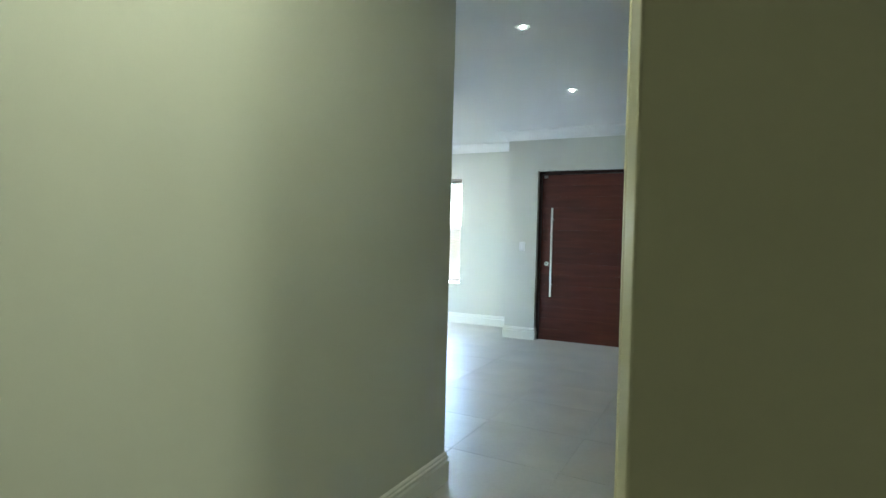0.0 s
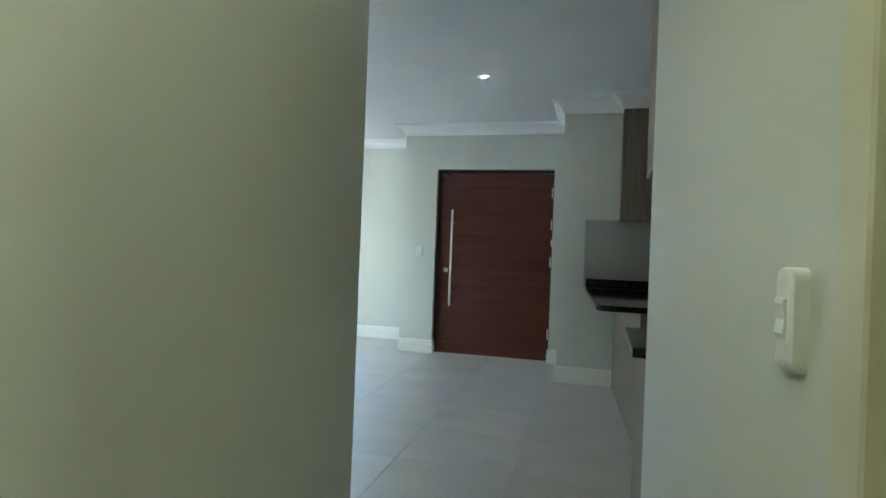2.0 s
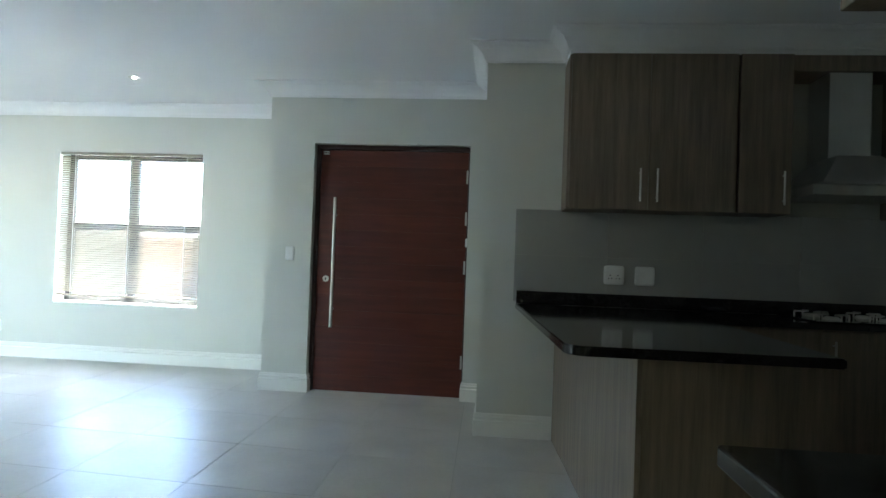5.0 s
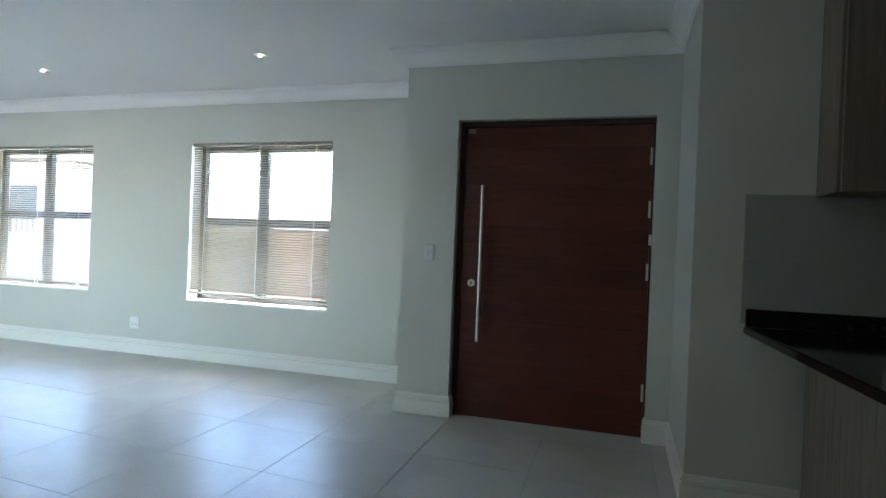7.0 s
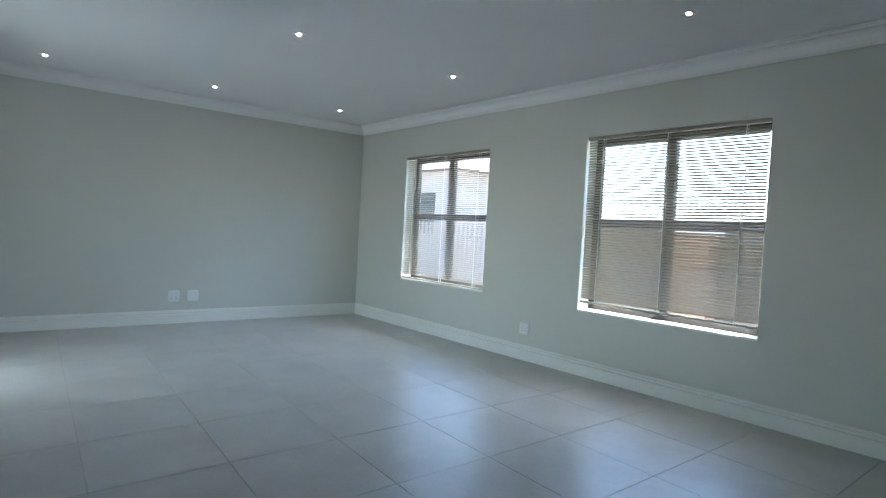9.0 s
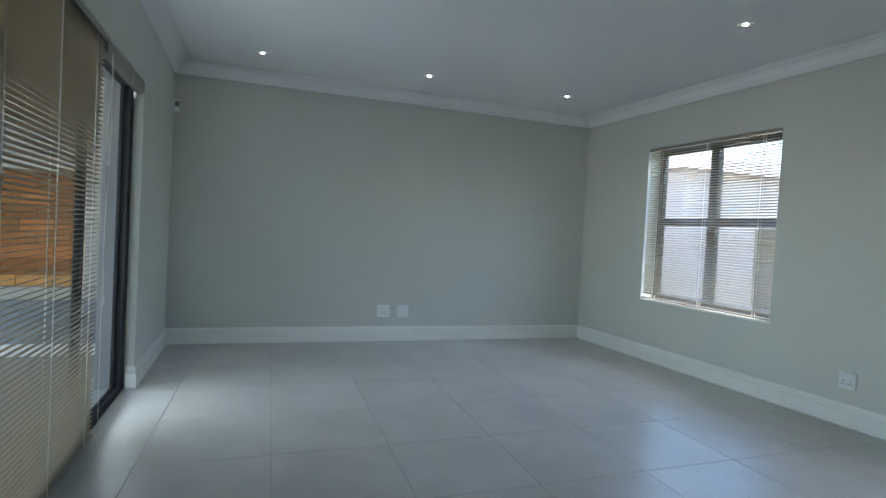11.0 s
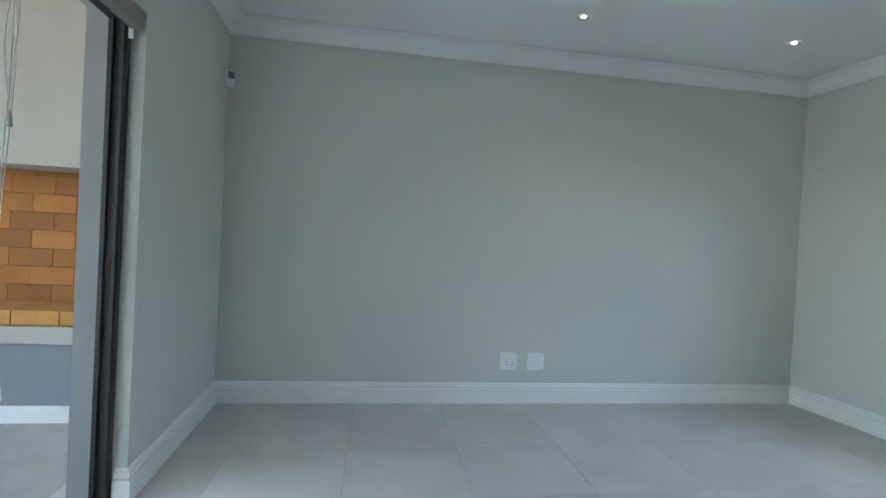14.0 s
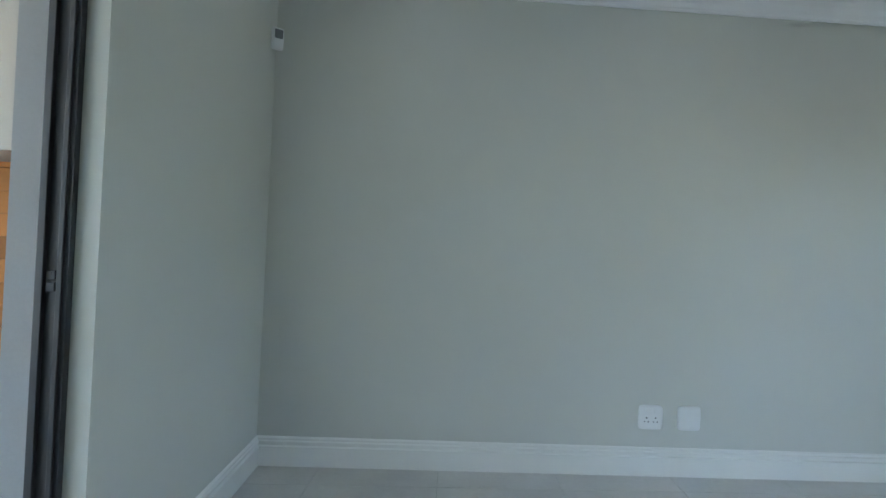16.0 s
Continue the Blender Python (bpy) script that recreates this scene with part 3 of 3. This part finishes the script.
for z in (0.985, 1.015):
    box_part("strike", (x0 + 0.025, 4.090, z, x0 + 0.033, 4.112, z + 0.022), BLACKPL, slide, 0.001)
    box_part("screw", (x0 + 0.033, 4.098, z + 0.011, x0 + 0.0338, 4.104, z + 0.018), BLACKPL, slide)

tagged(box_part("trim_outer_reveal", (x0 - 0.002, 3.965, 0.0, x0 + 0.004, 4.058, 2.058), REVEAL), "grey rendered outer reveal of the patio door", "reveal", kind="structure").matrix_world = slant
pb = blind("beige venetian blind lowered half across the sliding door", -4.29, -2.35, 4.172, 2.06, 0.02, 0.026, 14, "", 4, BROWNSLAT)
pb.matrix_world = slant @ pb.matrix_world
rail = thing("blind_headrail", "brown-grey blind head rail above the sliding door", "blind rail", "", slant @ pose(-5.30, 4.168, 2.06))
box_part("rail", (0.004, -0.022, -0.075, 0.985, 0.022, -0.002), RAILM, rail, 0.003)
box_part("clip", (0.33, 0.020, -0.078, 0.345, 0.025, 0.0), STEEL, rail, 0.001)
box_part("end_bracket", (0.02, -0.028, -0.115, 0.03, -0.010, -0.07), PLASTIC, rail, 0.002)
cords = thing("blind_wand", "white pull cords with clear tassels hanging by the blind", "blind control", "", slant @ pose(-4.40, 4.195, 2.0))
for dx, end in ((0.0, 0.55), (0.022, 1.28), (0.045, 1.95), (0.03, 0.55)):
    bm = bmesh.new()
    rings = []
    for i in range(13):
        q = Vector((dx * min(1, 0.4 + i / 8) + 0.012 * math.sin(i * 0.7 + dx * 90) * min(1, i / 3), 0.006 * math.sin(i * 0.5), -end * i / 12))
        rings.append([bm.verts.new(q + Vector((0.0016 * math.cos(a * math.pi / 3), 0.0016 * math.sin(a * math.pi / 3), 0))) for a in range(6)])
    for lo, hi in zip(rings, rings[1:]):
        for a in range(6):
            bm.faces.new((lo[a], lo[(a + 1) % 6], hi[(a + 1) % 6], hi[a]))
    prev = q
    part("cord", bm, CORD, cords)
    bm = bmesh.new()
    add_cyl(bm, prev + Vector((0, 0, 0.012)), prev - Vector((0, 0, 0.028)), 0.004, 0.008, 10)
    part("tassel", bm, PLASTIC, cords, "clear plastic tassel", True)

# ---- bathroom doorway ----
# unseen panel added to shut out the sky behind the bathroom lamp
tagged(box_part("window_3", (4.78, 1.25, 1.15, 4.80, 2.25, 2.05), OUTWALL), "unseen panel that closes the bathroom window to sky light", "window", kind="structure")
frame_b = tagged(new("door_3"), "cream painted timber door frame of an open doorway", "door frame", kind="structure")
frame_b.matrix_world = turn
bm = bmesh.new()
for y0, y1 in ((BATHDOOR[0] - 0.045, BATHDOOR[0] + 0.02), (BATHDOOR[1] - 0.02, BATHDOOR[1] + 0.05)):
    add_box(bm, PASS_R - 0.014, y0, 0, PASS_R + 0.03, y1, 2.10, 0.008)
add_box(bm, PASS_R - 0.014, BATHDOOR[0] + 0.02, 2.035, PASS_R + 0.03, BATHDOOR[1] - 0.02, 2.10, 0.008)
part("architrave", bm, CREAM, frame_b)
bm = bmesh.new()
add_box(bm, PASS_R + 0.03, BATHDOOR[1] - 0.02, 0, PASS_R + 0.080, BATHDOOR[1] + 0.002, 2.06, 0.003)
add_box(bm, PASS_R + 0.03, BATHDOOR[0] - 0.002, 0, PASS_R + 0.124, BATHDOOR[0] + 0.02, 2.06, 0.003)
part("jamb", bm, CREAM, frame_b)
bm = bmesh.new()
add_box(bm, PASS_R + 0.046, BATHDOOR[1] - 0.0225, 0.985, PASS_R + 0.070, BATHDOOR[1] - 0.019, 1.075, 0.001)
add_box(bm, PASS_R + 0.070, BATHDOOR[1] - 0.0225, 0.998, PASS_R + 0.082, BATHDOOR[1] - 0.020, 1.062, 0.001)
add_cyl(bm, (PASS_R + 0.082, BATHDOOR[1] - 0.0185, 0.998), (PASS_R + 0.082, BATHDOOR[1] - 0.0185, 1.062), 0.004, seg=12)
for z in (0.990, 1.070):
    add_cyl(bm, (PASS_R + 0.058, BATHDOOR[1] - 0.0236, z), (PASS_R + 0.058, BATHDOOR[1] - 0.022, z), 0.0035, seg=10)
sp = part("strike_plate", bm, STEEL, frame_b, "steel strike plate")
for z in (0.995, 1.036):
    box_part("strike_hole", (PASS_R + 0.051, BATHDOOR[1] - 0.0232, z, PASS_R + 0.066, BATHDOOR[1] - 0.0222, z + 0.028), DARKWOOD, sp)

# the strip left bare beside the lining reads as tile in shadow
tagged(box_part("wall_bathroom", (2.165, 2.30, 0.0, EAST, 2.42, H), SHADETILE), "tiled bathroom wall with its shadow in the colour", "wall", kind="structure")
ret = tagged(box_part("wall_bathroom_return", (PASS_R + 0.083, BATHDOOR[1] - 0.006, 0.0, PASS_R + 0.116, BATHDOOR[1] - 0.001, 2.06), GROUT), "light tiled end of the bathroom wall", "wall", kind="structure")
ret.matrix_world = turn
for i in range(4):
    box_part("tile", (PASS_R + 0.082, BATHDOOR[1] - 0.013, 0.003 + 0.52 * i, PASS_R + 0.119, BATHDOOR[1] - 0.006, 0.519 + 0.52 * i if i < 3 else 2.05), BATH, ret, 0.001)
lining = tagged(box_part("wall_bathroom_lining", (2.225, 2.286, 0.0, 3.40, 2.297, H), GROUT), "grey tiled lining of the bathroom wall", "wall", kind="structure")
for i in range(2):
    for j in range(5):
        box_part("tile", (2.226 + 0.6 * i, 2.278, 0.003 + 0.52 * j, 2.823 + 0.6 * i, 2.286, 0.519 + 0.52 * j), BATH, lining, 0.001)

# an inner door stands open, hung on the dividing wall
tagged(box_part("wall_bathroom_stub", (2.90, 1.25, 0.0, 3.02, 1.53, H), PAINT), "painted dividing wall inside the bathroom", "wall", kind="structure")
leaf_b = tagged(new("door_4"), "open cream painted interior door leaf", "door", kind="structure")
leaf_b.matrix_world = pose(2.160, 1.295, 0, 0, 0, 16.5)
box_part("panel", (0, 0, 0.008, 0.758, 0.040, 2.03), CREAM, leaf_b, 0.002)
for z in (0.25, 1.05, 1.80):
    bm = bmesh.new()
    add_cyl(bm, (0.762, -0.004, z - 0.05), (0.762, -0.004, z + 0.05), 0.006)
    part("hinge", bm, STEEL, leaf_b, smooth=True)

# ---- patio with a built-in braai ----
tagged(box_part("patio_wall_west", (-7.2, -0.2, -0.15, -6.34, 3.95, 0.46), GREYPL), "grey plastered base under the braai", "wall", kind="structure")
bm = bmesh.new()
add_box(bm, -7.2, -0.2, 1.49, -6.34, 3.95, 2.75)
add_box(bm, -7.2, 3.65, 0.565, -6.34, 3.95, 1.49)
add_box(bm, -7.2, -0.2, 0.565, -6.34, 1.4, 1.49)
tagged(part("chimney_breast", bm, OUTWALL), "white plastered chimney breast over the braai", "wall", kind="structure")
tagged(box_part("braai_slab", (-7.2, -0.2, 0.462, -6.31, 3.95, 0.562), OUTWALL, bevel=0.004), "white plastered slab under the fire bricks", "slab", kind="structure")
sweep("baseboard_patio", [(-6.34, -0.2), (-6.34, 3.95)], [(0, 0), (0.012, 0), (0.012, 0.10), (0, 0.10)], PATIO, label="light tiled skirting on the patio", category="skirting")
# unseen roof; its depth is set by how much sky the patio gets
tagged(box_part("patio_roof", (-7.2, 1.3, 2.75, 1.0, 3.95, 2.9), OUTWALL), "unseen patio roof, sized to shade the patio", "ceiling", kind="structure")
patio = tagged(box_part("patio_floor", (-7.2, -0.2, -0.15, 0.8, 4.02, -0.012), GROUT), "light tiled patio floor", "floor", kind="structure")
niche = tagged(box_part("braai_niche", (-7.0, 1.4, 0.564, -6.80, 3.65, 1.488), MORTAR), "orange fire brick braai niche", "fireplace", kind="structure")

# ---- outside ----
# unseen overhang, added so no sun falls through the blinds
tagged(box_part("eaves", (-7.6, 8.95, 2.62, 5.4, 9.55, 2.78), OUTWALL), "unseen eaves added to keep direct sun off the windows", "eaves", kind="structure")
# unseen strip, kept pale as a reflector for the living room ceiling
tagged(box_part("paving", (-16, 8.95, -0.158, 12, 12.0, -0.10), PAVING), "unseen pale paving that bounces sun up to the ceiling", "paving", kind="structure")
tagged(box_part("ground", (-1500, -1500, -0.6, 1500, 1500, -0.16), SOIL), "sandy ground round the house", "ground", kind="structure")
bw = thing("boundary_wall", "beige plastered boundary wall with piers", "wall", "", pose(-3, 12.0, -0.16))
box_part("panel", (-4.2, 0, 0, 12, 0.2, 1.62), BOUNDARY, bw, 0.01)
box_part("coping", (-4.2, -0.04, 1.62, 12, 0.24, 1.70), HOUSEWALL, bw, 0.01)
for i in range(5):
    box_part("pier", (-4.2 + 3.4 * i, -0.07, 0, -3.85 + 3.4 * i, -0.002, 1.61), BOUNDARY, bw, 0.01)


def house(x, y, w, d, h, wall_mat, label):
    t = thing("house", label, "house", "neighbouring houses", pose(x, y, -0.16))
    box_part("wall", (0, 0, 0, w, d, h), wall_mat, t, 0.01)
    bm = bmesh.new()
    r = [bm.verts.new(p) for p in ((-0.4, -0.4, h), (w + 0.4, -0.4, h), (w + 0.4, d + 0.4, h), (-0.4, d + 0.4, h), (d / 2, d / 2, h + d * 0.2), (w - d / 2, d / 2, h + d * 0.2))]
    for f in ((0, 1, 5, 4), (2, 3, 4, 5), (0, 4, 3), (1, 2, 5), (0, 3, 2, 1)):
        bm.faces.new([r[i] for i in f])
    part("roof", bm, ROOFTILE, t)
    for i in range(int(w // 3)):
        u = 1.85 + 3.0 * i
        wf = box_part("window", (u, -0.03, 1.3, u + 0.9, 0.02, 2.4), ALU, t, 0.005)
        box_part("pane", (u + 0.07, -0.036, 1.37, u + 0.83, -0.031, 2.33), BLACKPL, wf)
    return t


house(-26.5, 14.0, 15.6, 4.4, 2.95, HOUSEWALL, "single-storey white plastered house beyond the wall")

PIERBRICK = material("pier_brick", (0.24, 0.155, 0.10), 0.9, vary=0.15, scale=5, bump=0.4, grain=50)
gate = thing("gate_pier", "orange-brown face brick gate pier by the boundary wall", "pier", "", pose(-3.5, 11.7, -0.16))
box_part("shaft", (-0.32, -0.13, 0, 0.32, 0.15, 1.50), PIERBRICK, gate, 0.008)
box_part("cap", (-0.36, -0.17, 1.50, 0.36, 0.19, 1.56), HOUSEWALL, gate, 0.008)
pick = thing("picket_fence", "pale picket fence before the neighbouring house", "fence", "", pose(-11.4, 13.2, -0.16))
for z in (0.55, 1.25):
    box_part("fence_rail", (0, 0.02, z, 3.4, 0.05, z + 0.07), HOUSEWALL, pick, 0.004)
for i in range(22):
    box_part("picket", (0.155 * i, -0.004, 0.05, 0.155 * i + 0.075, 0.018, 1.58), HOUSEWALL, pick, 0.004)

# ---- pieces: tiles and bricks ----
AX, AY, ORIGIN = (0.6597, -0.0465), (-0.0108, 0.6151), (-0.6225, 7.2073)
bm = bmesh.new()
add_box(bm, 0.0013, 0.0013, -0.010, 0.6507, 0.6387, 0, 0.0009)
for v in bm.verts:
    v.co.x, v.co.y = v.co.x * AX[0] / 0.652 + v.co.y * AY[0] / 0.640, v.co.y * AY[1] / 0.640 + v.co.x * AX[1] / 0.652
tile_mesh = mesh_of("tile", bm, TILE)
for i in range(-11, 9):
    for j in range(-16, 5):
        u, v = ORIGIN[0] + i * AX[0] + j * AY[0], ORIGIN[1] + i * AX[1] + j * AY[1]
        inside = (8.8 > v > 3.2 and -7.3 < u < 4.5) or (0.2 < u < 2.0 and v > -1.7) or (u > 1.9 and u < 4.5 and v > -1.7)
        if u < -1.5 and v < 3.56:
            inside = False
        if u < 0.2 and v < 3.3:
            inside = False
        if inside:
            piece("tile", tile_mesh, floor, pose(u, v, random.uniform(-0.0004, 0.0)))
bm = bmesh.new()
add_box(bm, 0.002, 0.002, -0.010, 0.598, 0.598, 0, 0.0012)
patio_mesh = mesh_of("tile", bm, PATIO)
for i in range(8):
    for j in range(7):
        piece("tile", patio_mesh, patio, pose(-6.93 + 0.6 * i, 3.40 - 0.6 * j, -0.006))

bm = bmesh.new()
add_box(bm, -0.03, 0.0, 0.0, 0.0, 0.2535, 0.1142, 0.002)
brick_mesh = mesh_of("brick", bm, BRICK)
for r in range(8):
    for c in range(9):
        y = 1.42 + 0.256 * c + (0.128 if r % 2 else 0)
        if y < 3.5:
            piece("brick", brick_mesh, niche, pose(-6.772 + random.uniform(-0.003, 0.003), y, 0.645 + 0.1165 * r, 0, 0, random.uniform(-0.4, 0.4)))
bm = bmesh.new()
add_box(bm, -0.44, 0.0, 0.0, 0.0, 0.25, 0.085, 0.004)
ledge_mesh = mesh_of("brick", bm, LEDGEBRICK)
for c in range(9):
    piece("brick", ledge_mesh, niche, pose(-6.345 + random.uniform(-0.003, 0.003), 1.40 + 0.2555 * c, 0.566, 0, 0, random.uniform(-0.3, 0.3)))

bm = bmesh.new()
add_box(bm, 0.0015, -0.006, 0.0015, 0.5985, 0, 0.3015, 0.001)
splash_mesh = mesh_of("tile", bm, SPLASH)
for c in range(5):
    for r in range(2):
        if 1.68 + 0.6 * c < EAST - 0.5:
            piece("tile", splash_mesh, splash, pose(1.68 + 0.6 * c, KITCHEN - 0.0055, 0.905 + 0.3025 * r))
